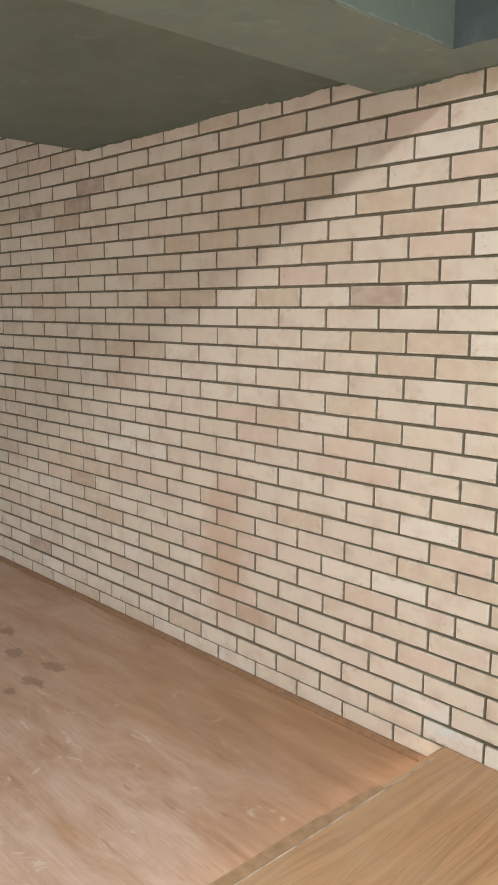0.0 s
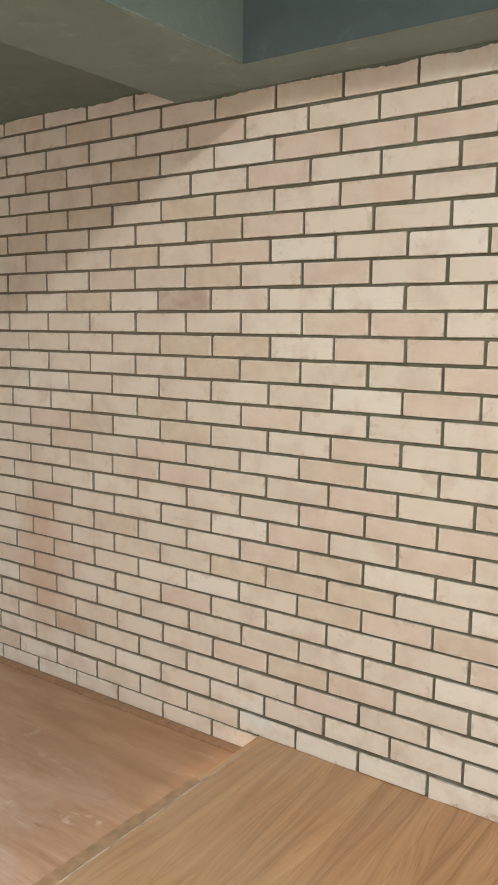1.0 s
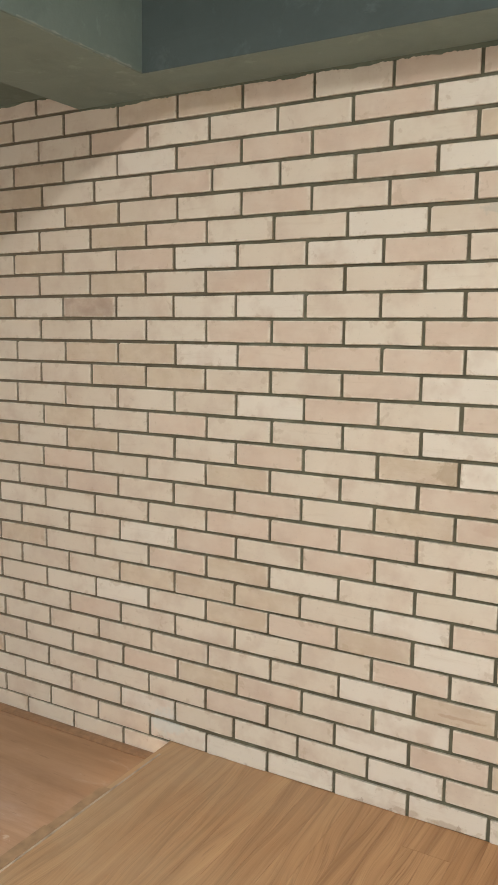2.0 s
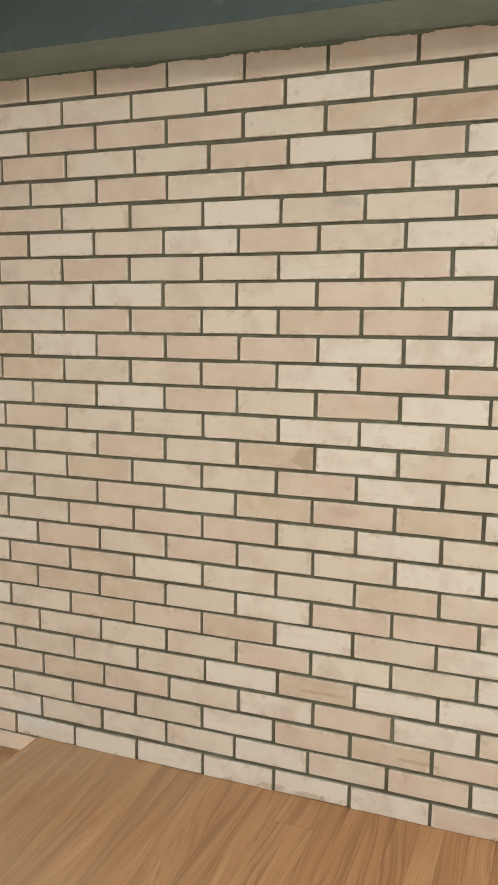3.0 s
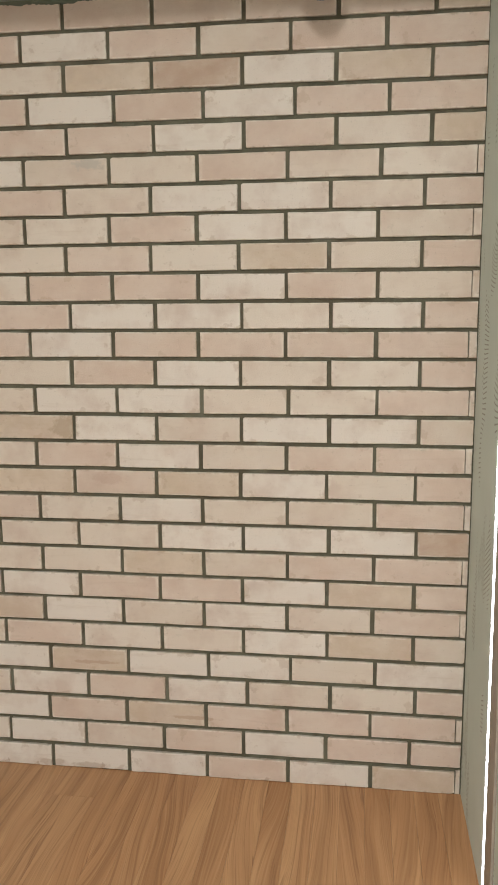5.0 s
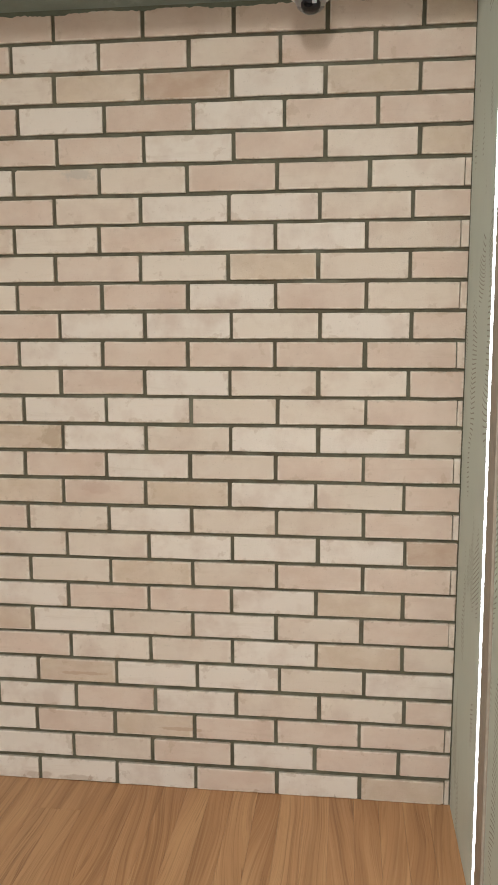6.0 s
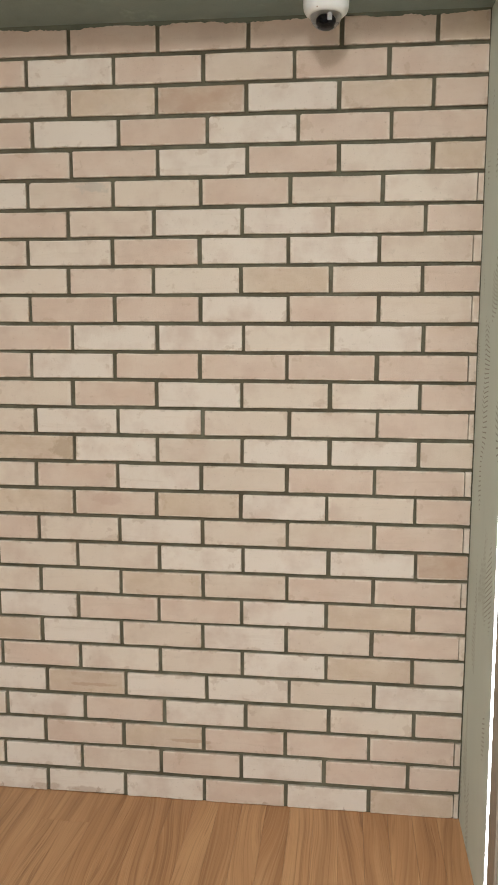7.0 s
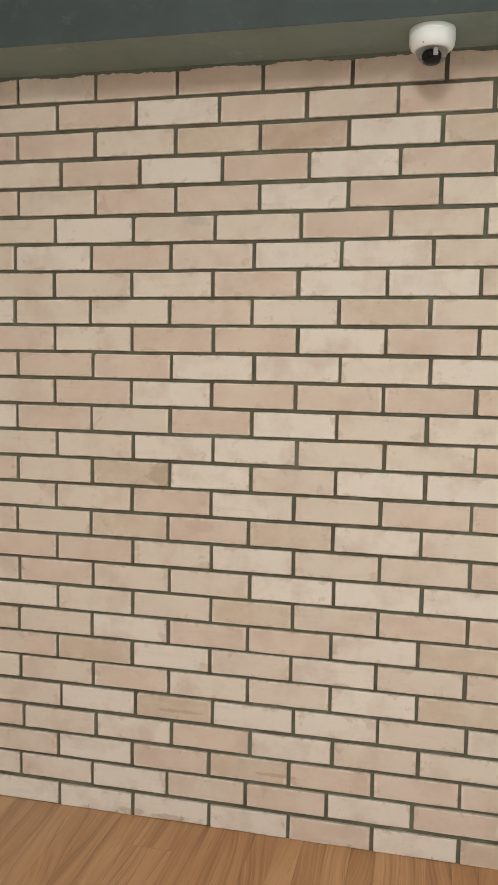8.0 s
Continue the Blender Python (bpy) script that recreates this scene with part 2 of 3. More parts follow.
def dusty_floor_material():
    """Reddish board floor, its grain along x, under a film of pale dust with bare damp patches."""
    n = Nodes("dusty_board_floor")
    bands = n.noise(n.place((1.8, 12, 1)), 1.0, 5, 0.62, 0.5)
    fine = n.noise(n.place((4.0, 130, 1)), 1.0, 4, 0.6)
    dash = n.noise(n.place((7, 60, 1), (2, 6, 0)), 1.0, 4, 0.65)
    c = n.ramp(bands, (0.32, (0.310, 0.168, 0.086)), (0.52, (0.385, 0.222, 0.120)), (0.72, (0.445, 0.268, 0.155)))
    xyz = n.add("SeparateXYZ", {"Vector": n.add("NewGeometry").outputs["Position"]})
    south = n.span(xyz.outputs["Y"], -0.12, -0.75, 0.0, 1.0)
    far_off = n.span(xyz.outputs["X"], -2.4, -3.8, 0.0, 0.80)
    film = n.noise(n.place((1.6, 5, 1)), 1.4, 6, 0.66, 0.6)
    film = n.calc("MULTIPLY", n.span(film, 0.33, 0.64, 0.10, 0.85), n.calc("MAXIMUM", south, far_off))
    film = n.calc("MULTIPLY", film, n.span(fine, 0.35, 0.65, 1.08, 0.9))
    c = n.mix(film, c, (0.605, 0.450, 0.362))
    c = n.mix(n.span(fine, 0.52, 0.72, 0, 0.12), c, (0.25, 0.125, 0.066))
    c = n.mix(n.span(dash, 0.62, 0.70, 0, 0.42), c, (0.22, 0.115, 0.066))
    scuff = n.noise(n.place((7, 16, 1), (3, 1, 0)), 1.0, 5, 0.7, 0.8)
    c = n.mix(n.calc("MULTIPLY", n.span(scuff, 0.60, 0.70, 0, 0.75), n.calc("MAXIMUM", south, 0.25)), c, (0.64, 0.54, 0.45))
    wob = n.span(n.noise(n.place(), 34, 4), 0.2, 0.8, -0.06, 0.06)
    for x, y, rx, ry in ((-3.45, -0.535, 0.060, 0.034), (-3.385, -0.665, 0.060, 0.032), (-3.37, -0.774, 0.032, 0.024),
                         (-3.69, -0.59, 0.055, 0.036), (-3.93, -0.50, 0.06, 0.035)):
        dx = n.calc("DIVIDE", n.calc("SUBTRACT", xyz.outputs["X"], x), rx)
        dy = n.calc("DIVIDE", n.calc("SUBTRACT", xyz.outputs["Y"], y), ry)
        r = n.calc("ADD", n.calc("SQRT", n.calc("ADD", n.calc("MULTIPLY", dx, dx), n.calc("MULTIPLY", dy, dy))), n.calc("MULTIPLY", wob, 14.0))
        c = n.mix(n.span(r, 1.0, 0.8, 0.0, 0.5), c, (0.20, 0.125, 0.085))
    return n.done(c, n.span(film, 0, 1, 0.42, 0.8), n.calc("ADD", fine, n.calc("MULTIPLY", scuff, 0.6)), 0.0006, 0.4)


def wallpaper_material():
    """Pale grey-green paper with printed patches of short slanting strokes."""
    n = Nodes("hatched_wallpaper")
    xyz = n.add("SeparateXYZ", {"Vector": n.add("NewGeometry").outputs["Position"]})
    y, z = xyz.outputs["Y"], xyz.outputs["Z"]
    c = n.mix(n.span(n.noise(n.place(), 3, 5), 0.3, 0.7), (0.60, 0.67, 0.59), (0.64, 0.71, 0.63))
    c = n.mix(n.span(n.noise(n.place((1, 1, 0.35)), 14, 4), 0.55, 0.8, 0, 0.3), c, (0.54, 0.60, 0.53))
    fan = n.span(n.noise(n.place((1, 1.5, 3.2), (0, 5, 2)), 1.0, 2, 0.4), 0.3, 0.7, -0.55, 0.55)     # strokes tilt one way, then the other
    stroke = n.calc("FRACT", n.calc("DIVIDE", n.calc("ADD", z, n.calc("MULTIPLY", n.calc("PINGPONG", n.calc("ADD", y, 3.0), 0.12), fan)), 0.0115))
    stroke = n.calc("MULTIPLY", n.span(stroke, 0.05, 0.14), n.span(stroke, 0.40, 0.30))
    patch = n.noise(n.place((1, 11, 3.4), (0, 3, 1)), 1.0, 2, 0.4)
    patch = n.span(patch, 0.555, 0.575)
    c = n.mix(n.calc("MULTIPLY", n.calc("MULTIPLY", stroke, patch), 0.7), c, (0.22, 0.21, 0.15))
    return n.done(c, 0.7, n.noise(n.place(), 220, 4), 0.0008, 0.3)


def plain_material(name, colour, rough, metal=0.0, grain=90.0, amount=0.12, **more):
    n = Nodes(name)
    at = n.place()
    dark = tuple(v * (1 - amount) for v in colour)
    c = n.mix(n.span(n.noise(at, grain, 4), 0.3, 0.7), dark, colour)
    return n.done(c, rough, n.noise(at, grain * 6, 3), 0.0003, 0.2, Metallic=metal, **more)


def lit_material(name, colour, strength):
    n = Nodes(name)
    return n.done((0.9, 0.9, 0.88), 0.4, Emission_Color=(*colour, 1.0), Emission_Strength=strength)


MORTAR = mortar_material()
CEILING = paint_material("olive_ceiling_paint", (0.144, 0.180, 0.152), (0.166, 0.206, 0.174))
# lighter than the slab's olive: bounced light is put into this colour
SOFFIT = paint_material("bounce_lit_olive", (0.192, 0.244, 0.216), (0.218, 0.272, 0.242))
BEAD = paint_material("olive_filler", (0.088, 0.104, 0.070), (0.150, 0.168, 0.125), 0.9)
# the cross beam's faces are set paler than the wall beam's
BEAM = paint_material("pale_slate_face", (0.136, 0.174, 0.154), (0.172, 0.210, 0.188))
SLATE = paint_material("dark_slate_face", (0.050, 0.068, 0.066), (0.063, 0.083, 0.081))
PLASTER = paint_material("pale_plaster", (0.52, 0.50, 0.44), (0.58, 0.56, 0.50), 0.9)
OAK = oak_material()
DUSTY = dusty_floor_material()
PAPER = wallpaper_material()
TRIM = plain_material("brown_trim", (0.32, 0.178, 0.095), 0.45, grain=40, amount=0.3)
RISER = plain_material("riser_board", (0.33, 0.19, 0.10), 0.55, grain=30, amount=0.25)
NOSE = plain_material("worn_brown_nosing", (0.44, 0.28, 0.16), 0.5, grain=22, amount=0.4)
LIP = plain_material("pale_edge_strip", (0.62, 0.48, 0.36), 0.85, grain=14, amount=0.5)
BROWN_TRIM = plain_material("taupe_profile", (0.38, 0.33, 0.26), 0.5, grain=50, amount=0.2)
FLAKE = plain_material("old_pale_paint", (0.27, 0.30, 0.26), 0.8, grain=60, amount=0.4)
WHITE = plain_material("white_plastic", (0.86, 0.89, 0.87), 0.38, grain=25, amount=0.08)
BLACK = plain_material("black_plastic", (0.02, 0.02, 0.022), 0.4)
LENS = plain_material("lens_glass", (0.01, 0.01, 0.014), 0.06, IOR=1.5)
SMOKE = plain_material("smoked_dome", (0.55, 0.56, 0.58), 0.04, amount=0.02, Transmission_Weight=1.0, IOR=1.12)
COOL = lit_material("cool_white_diffuser", (0.95, 0.98, 1.0), 8.0)
WARM = lit_material("warm_tape", (1.0, 0.84, 0.60), 26.0)


# ---- building helpers ----
def finish(name, bm, material, parent=None, label=""):
    mesh = bpy.data.meshes.new(name)
    bmesh.ops.recalc_face_normals(bm, faces=bm.faces)
    bm.to_mesh(mesh)
    bm.free()
    mesh.materials.append(material)
    ob = new(name, mesh)
    ob.parent = parent
    return tagged(ob, label) if label else ob


def part(name, bm, material, parent, label=""):
    return finish(name, bm, material, parent, label)


def slab(bm, x0, x1, y0, y1, z0, z1, soft=0.0):
    """A box between the limits, with its edges rounded by soft."""
    made = bmesh.ops.create_cube(bm, size=1.0)["verts"]
    for v in made:
        v.co = Vector(((x0, x1)[v.co.x > 0], (y0, y1)[v.co.y > 0], (z0, z1)[v.co.z > 0]))
    if soft:
        edges = {e for v in made for e in v.link_edges}
        bmesh.ops.bevel(bm, geom=list(edges), offset=soft, segments=2, profile=0.6, affect="EDGES")
    return bm


def boxes(*limits, soft=0.0):
    bm = bmesh.new()
    for lim in limits:
        slab(bm, *lim, soft=soft)
    return bm


def structure(name, bm, material, label, category):
    return tagged(finish(name, bm, material), label, category, kind="structure")


def lathe(profile, steps=48):
    """A round body from (radius, height) pairs about the z axis."""
    bm = bmesh.new()
    rings = []
    for r, z in profile:
        if r < 1e-6:
            rings.append([bm.verts.new((0, 0, z))])
        else:
            rings.append([bm.verts.new((r * math.cos(2 * math.pi * i / steps), r * math.sin(2 * math.pi * i / steps), z)) for i in range(steps)])
    for a, b in zip(rings, rings[1:]):
        for i in range(steps):
            j = (i + 1) % steps
            quad = [a[i % len(a)], a[j % len(a)], b[j % len(b)], b[i % len(b)]]
            quad = [v for k, v in enumerate(quad) if v not in quad[:k]]
            if len(quad) > 2:
                bm.faces.new(quad)
    for f in bm.faces:
        f.smooth = True
    return bm


# ---- the large structure ----
wall_north = structure("wall_north", boxes((WEST, CORNER + 0.2, 0.0055, 0.22, LOW - 0.1, HIGH)), MORTAR,
                       "cream brick wall with dark olive recessed mortar joints", "brick wall")
structure("floor", boxes((WEST, STEP + 0.02, SOUTH, 0.0035, LOW - 0.12, LOW)), DUSTY,
          "reddish brown board floor under pale dust and scuffs", "floor")
structure("ceiling", boxes((SLAB_W, BEAM_W, SOUTH, 0.0035, SLAB, HIGH)), CEILING,
          "low olive green painted ceiling slab above the dusty floor", "ceiling")
structure("ceiling_west", boxes((WEST, SLAB_W, SOUTH, 0.0035, 2.62, HIGH)), CEILING,
          "olive green painted ceiling at the far end", "ceiling")
structure("ceiling_recess", boxes((BEAM_E, CORNER + 0.02, SOUTH, -0.203, HIGH - 0.06, HIGH), (CORNER + 0.02, 1.2, -3.80, -1.70, HIGH - 0.06, HIGH)), CEILING,
          "high recessed ceiling above the platform", "ceiling")
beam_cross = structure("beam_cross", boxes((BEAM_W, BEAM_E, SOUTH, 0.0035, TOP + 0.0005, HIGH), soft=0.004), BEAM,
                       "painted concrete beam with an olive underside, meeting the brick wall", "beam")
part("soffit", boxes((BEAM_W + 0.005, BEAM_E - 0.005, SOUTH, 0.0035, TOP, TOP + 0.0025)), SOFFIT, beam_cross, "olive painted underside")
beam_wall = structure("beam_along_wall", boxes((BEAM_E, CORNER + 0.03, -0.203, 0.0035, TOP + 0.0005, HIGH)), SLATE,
                      "dark slate beam along the top of the brick wall", "beam")
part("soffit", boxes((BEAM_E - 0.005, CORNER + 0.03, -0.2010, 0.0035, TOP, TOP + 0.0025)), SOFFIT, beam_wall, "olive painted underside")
structure("wall_west", boxes((WEST - 0.2, WEST, SOUTH, 0.22, LOW - 0.12, HIGH)), PLASTER, "plain pale plaster wall", "wall")
# out of view; its two openings are added only for the fill lamps
structure("wall_south", boxes((WEST, -6.1, SOUTH - 0.2, SOUTH, LOW - 0.12, HIGH), (-3.35, -1.5, SOUTH - 0.2, SOUTH, LOW - 0.12, HIGH), (-0.1, CORNER + 0.2, SOUTH - 0.2, SOUTH, LOW - 0.12, HIGH), (-1.5, -0.1, SOUTH - 0.2, SOUTH, 2.10, HIGH), (-1.5, -0.1, SOUTH - 0.2, SOUTH, LOW - 0.12, 0.12),
                              (-6.1, -3.35, SOUTH - 0.2, SOUTH, 2.10, HIGH), (-6.1, -3.35, SOUTH - 0.2, SOUTH, LOW - 0.12, 0.12)),
          PLASTER, "plain pale plaster wall with two added openings for fill light", "wall")
wall_east = structure("wall_east", boxes((CORNER + 0.02, CORNER + 0.2, -1.70, 0.0035, LOW - 0.12, HIGH), (CORNER + 0.02, CORNER + 0.2, SOUTH, -3.80, LOW - 0.12, HIGH),
                                         (CORNER + 0.02, CORNER + 0.2, -3.80, -1.70, LOW - 0.12, 0.12)),
                      PLASTER, "side wall faced with pale hatched wallpaper panels, with an added opening out of view", "wall")
# bay out of view, added only to close off the side opening
structure("wall_side_bay", boxes((1.2, 1.4, SOUTH, -1.5, LOW - 0.12, HIGH), (CORNER + 0.2, 1.2, -1.70, -1.5, LOW - 0.12, HIGH), (CORNER + 0.2, 1.2, SOUTH, -3.80, LOW - 0.12, HIGH)),
          PLASTER, "unseen plain plaster wall added behind the side opening", "wall")
structure("floor_side_bay", boxes((CORNER + 0.2, 1.2, -3.80, -1.70, LOW - 0.12, 0.0)), RISER, "unseen plain floor added behind the side opening", "floor")
def leaning(bm):
    """The facing is out of plumb: it leans in near its top, and its joints lean towards the brick wall."""
    for v in bm.verts:
        v.co.x -= 0.002 * max(0.0, v.co.z - 1.0)
        if v.co.y < -0.1 and v.co.y > -1.0:
            v.co.y += 0.034 * (v.co.z - 0.55) - 0.010
    return bm


HATCHED = "pale grey-green paper printed with short slanting strokes"
part("panel", leaning(boxes((CORNER, CORNER + 0.0195, -0.3795, 0.003, 0.0, TOP), soft=0.001)), PAPER, wall_east, HATCHED)
part("panel", leaning(boxes((CORNER, CORNER + 0.0195, -1.70, -0.4905, 0.0, TOP), soft=0.002)), PAPER, wall_east, HATCHED)

# platform
platform = structure("platform", boxes((STEP + 0.02, CORNER + 0.02, SOUTH, 0.0035, LOW - 0.12, -0.018)), RISER,
                     "low raised platform with an oak board top", "platform")
part("deck", boxes((STEP - 0.006, CORNER + 0.02, SOUTH, 0.003, -0.0178, -0.0042)), RISER, platform, "brown deck board under the oak boards")
part("riser", boxes((STEP + 0.006, STEP + 0.0198, SOUTH, 0.003, LOW, -0.018)), RISER, platform)
part("edge_strip", boxes((STEP + 0.013, STEP + 0.0195, SOUTH, -0.085, 0.0004, 0.0022), soft=0.0006), LIP, platform, "pale worn seam of filler")
part("nosing", boxes((STEP - 0.020, STEP + 0.0125, -0.556, -0.326, 0.0004, 0.0030), soft=0.001), NOSE, platform, "thin brown wooden edge strip")
part("nosing", boxes((STEP - 0.026, STEP + 0.0125, SOUTH, -0.558, 0.0004, 0.0042), soft=0.0014), NOSE, platform, "thin brown wooden edge strip")


def trim_strip():
    """A low quarter-round strip along the foot of the brick wall, on the lower floor."""
    bm = bmesh.new()
    outline = [(0.0, 0.0), (-0.030, 0.0), (-0.030, 0.006), (-0.027, 0.0095), (-0.018, 0.0125), (-0.008, 0.014), (0.0, 0.014)]
    ends = []
    for x in (WEST, STEP + 0.004):
        ends.append([bm.verts.new((x, -0.0025 + y, LOW + z)) for y, z in outline])
    for i in range(len(outline)):
        j = (i + 1) % len(outline)
        bm.faces.new((ends[0][i], ends[0][j], ends[1][j], ends[1][i]))
    bm.faces.new(ends[0])
    bm.faces.new(ends[1][::-1])
    return bm


structure("baseboard", trim_strip(), TRIM, "low brown rounded wooden strip at the foot of the brick wall", "trim")


# ---- things ----
def wall_light_strip():
    lamp = tagged(new("light_strip"), "slim upright cool white light strip between pale wallpaper panels", "light strip")
    lamp.location = (CORNER, 0.0, 0.0)
    for name, inner, y0, y1, mat, label in (("diffuser", -0.005, -0.412, -0.380, COOL, "glowing cool white diffuser"),
                                            ("profile", -0.006, -0.490, -0.4145, BROWN_TRIM, "taupe cover profile")):
        bm = boxes((inner, 0.0195, y0, y1, 0.002, TOP - 0.002), soft=0.002)
        part(name, leaning(bm), mat, lamp, label)
    return lamp


def step_light_tape():
    tape = tagged(new("light_tape"), "warm white light tape stuck under the front edge of the platform", "light strip")
    tape.location = (STEP, 0.0, -0.0178)
    part("backing", boxes((-0.005, 0.0058, SOUTH, -0.005, -0.0014, -0.0002)), WHITE, tape)
    part("emitter", boxes((-0.004, 0.0048, SOUTH, -0.006, -0.0032, -0.0015)), WARM, tape, "glowing warm strip")
    return tape


def security_camera():
    cam_dome = tagged(new("security_camera"), "white dome security camera with a smoked bubble, fixed under the beam", "security camera")
    cam_dome.location = (-0.366, -0.124, TOP)
    part("base", lathe([(0, 0), (0.0505, 0), (0.0512, -0.002), (0.0512, -0.0112), (0.0508, -0.0116), (0.0, -0.0116)]), WHITE, cam_dome, "white mounting plate")
    part("housing", lathe([(0.0, -0.0118), (0.0510, -0.0118), (0.0514, -0.0125), (0.0512, -0.026), (0.0500, -0.034), (0.0470, -0.0405), (0.0420, -0.0448),
                           (0.0375, -0.0462), (0.0355, -0.0455), (0.0, -0.0455)]), WHITE, cam_dome, "white plastic cover ring")
    bubble = [(0.0350 * math.cos(a), -0.0457 - 0.031 * math.sin(a)) for a in [i * math.pi / 24 for i in range(13)]]
    bubble[-1] = (0.0, bubble[-1][1])
    dome = part("dome", lathe(bubble), SMOKE, cam_dome, "smoked clear bubble")
    eye = part("eyeball", lathe([(0.0, -0.047), (0.016, -0.047), (0.020, -0.052), (0.020, -0.060), (0.014, -0.067), (0.0, -0.069)]), BLACK, dome, "black camera eyeball")
    lens = part("lens", lathe([(0.0, 0.004), (0.009, 0.004), (0.0095, 0.0), (0.009, -0.001), (0.0, -0.002)]), LENS, dome, "camera lens")
    lens.matrix_basis = pose(-0.004, -0.016, -0.061, 55, 0, 0)
    # small white upright piece that gives the bubble its pale streak
    pale_piece = part("inner_shield", boxes((0.004, 0.014, -0.0265, -0.0235, -0.063, -0.047), soft=0.001), WHITE, dome, "pale upright piece inside the bubble")
    screw = part("screw", lathe([(0.0, 0.0), (0.0018, 0.0), (0.0018, -0.0008), (0.0, -0.001)], 16), BROWN_TRIM, cam_dome, "recessed cover screw")
    screw.matrix_basis = pose(-0.0180, -0.0425, -0.0405, -40, 0, -22)
    return cam_dome


wall_light_strip()
step_light_tape()
security_camera()


def worn_arris(x, y0, y1, inward, seed):
    """A thin ragged line of old pale paint, bared along a beam's lower edge."""
    rnd = random.Random(seed)
    bm = bmesh.new()
    run = []

    def close():
        if len(run) > 2:
            for a, b in zip(run, run[1:]):
                for i in range(4):
                    bm.faces.new((a[i], a[(i + 1) % 4], b[(i + 1) % 4], b[i]))
            bm.faces.new(run[0])
            bm.faces.new(run[-1][::-1])
        else:
            for ring in run:
                bmesh.ops.delete(bm, geom=ring, context="VERTS")
        run.clear()

    y, up = y0, 0.003
    while y < y1:
        up = min(0.0055, max(0.0008, up + rnd.uniform(-0.0016, 0.0016)))
        over = 0.0006 + 0.0005 * up / 0.005
        run.append([bm.verts.new(p) for p in ((x - inward * over, y, TOP + 0.004 + up), (x - inward * over, y, TOP + 0.0045),
                                              (x + inward * 0.0045, y, TOP - over), (x + inward * (0.0045 + 0.5 * up), y, TOP + 0.0012))])
        y += rnd.uniform(0.003, 0.007)
        if rnd.random() < 0.045:
            close()
            y += rnd.uniform(0.004, 0.05)
    close()
    return bm


part("worn_edge", worn_arris(BEAM_E, -1.6, -0.21, -1, 21), FLAKE, beam_cross, "ragged line of old pale paint along the edge")
part("worn_edge", worn_arris(BEAM_W, -0.9, -0.20, 1, 22), FLAKE, beam_cross, "ragged line of old pale paint along the edge")


def paint_bead(x0, x1, z, seed):
    """A ragged bead of ceiling paint and filler where the top course meets the soffit."""
    rnd = random.Random(seed)
    bm = bmesh.new()
    n = int((x1 - x0) / 0.005)
    rows = []
    drop = 0.006
    for i in range(n + 1):
        x = x0 + (x1 - x0) * i / n
        drop = min(0.010, max(0.0025, drop + rnd.uniform(-0.0016, 0.0016)))
        low = drop + (rnd.uniform(0.0, 0.003) if rnd.random() < 0.1 else rnd.uniform(-0.0012, 0.0012))
        rows.append([bm.verts.new((x, y, zz)) for y, zz in ((0.004, z - low), (-0.0034, z - low), (-0.0046, z - drop * 0.5), (-0.0075, z + 0.0005), (0.004, z + 0.0005))])
    for a, b in zip(rows, rows[1:]):
        for i in range(5):
            bm.faces.new((a[i], a[(i + 1) % 5], b[(i + 1) % 5], b[i]))
    bm.faces.new(rows[0])
    bm.faces.new(rows[-1][::-1])
    return bm


structure("trim", paint_bead(BEAM_W + 0.002, CORNER - 0.002, TOP, 3), BEAD, "ragged olive paint bead along the top course", "trim")
structure("trim", paint_bead(SLAB_W + 0.002, BEAM_W - 0.004, SLAB, 4), BEAD, "ragged olive paint bead along the top course", "trim")

# ---- bricks: 300 single ones over the platform, the rest joined ----
TONES = {  # course from the beam down, half-steps from the corner
    GREY: ((9, 9.5), (15, 9.5), (6, 13), (3, 17.5), (3, 19.5), (2, 17), (27, 19.5)),
    # courses 3 and 4 past step 10: partly the beam's shadow, put into the tone
    BROWN: ((3, 2.5), (3, 3.5), (3, 7.5), (4, 8), (6, 8), (7, 8.5), (26, 12), (21, 17.5), (3, 10.5), (3, 11.5), (4, 11), (4, 18), (19, -0.5)),
    TAN: ((6, 12), (15, 4.5), (9, 11.5), (12, 8), (21, 7.5), (3, 5.5), (3, 4.5), (17, 4.5), (21, 4.5), (16, 7), (8, 9), (5, 8.5), (28, 0), (14, 8), (24, 4)),
    ROSE: ((1, 6.5), (5, 1.5), (5, 3.5), (5, 4.5), (6, 2), (4, 1), (4, 3), (2, 1), (2, 0), (2, 3), (1, 3.5), (1, 2.5), (16, 0), (12, 0), (12, 5),
           (12, 3), (2, 5), (3, -0.5), (26, 0), (25, 3.5), (27, 2.5), (27, 0.5), (13, -0.5), (13, 3.5), (10, 1), (10, 3), (10, 4), (8, 3),
           (8, 4), (7, 5.5), (8, 8), (1, 4.5), (4, 0), (11, 4.5), (16, 4), (17, 3.5), (17, -0.5), (18, 0), (20, 0), (22, 0), (23, 4.5), (25, 1.5), (18, 5),
           (17, 2.5), (22, 5), (26, 1), (4, 5), (22, 6), (20, 13), (21, 12.5), (22, 13), (23, 13.5), (24, 13), (25, 12.5), (20, 15), (21, 18.5), (26, 3)),
    PALE: ((28, 8), (28, 7), (28, 3), (28, 6), (27, 8.5), (2, 4), (3, 1.5), (4, 2), (4, 4), (5, 2.5), (10, 2), (11, 3.5), (11, 2.5), (14, 3), (14, 2), (24, 0), (22, 3)),
}
TONE_OF = {key: mat for mat, keys in TONES.items() for key in keys}
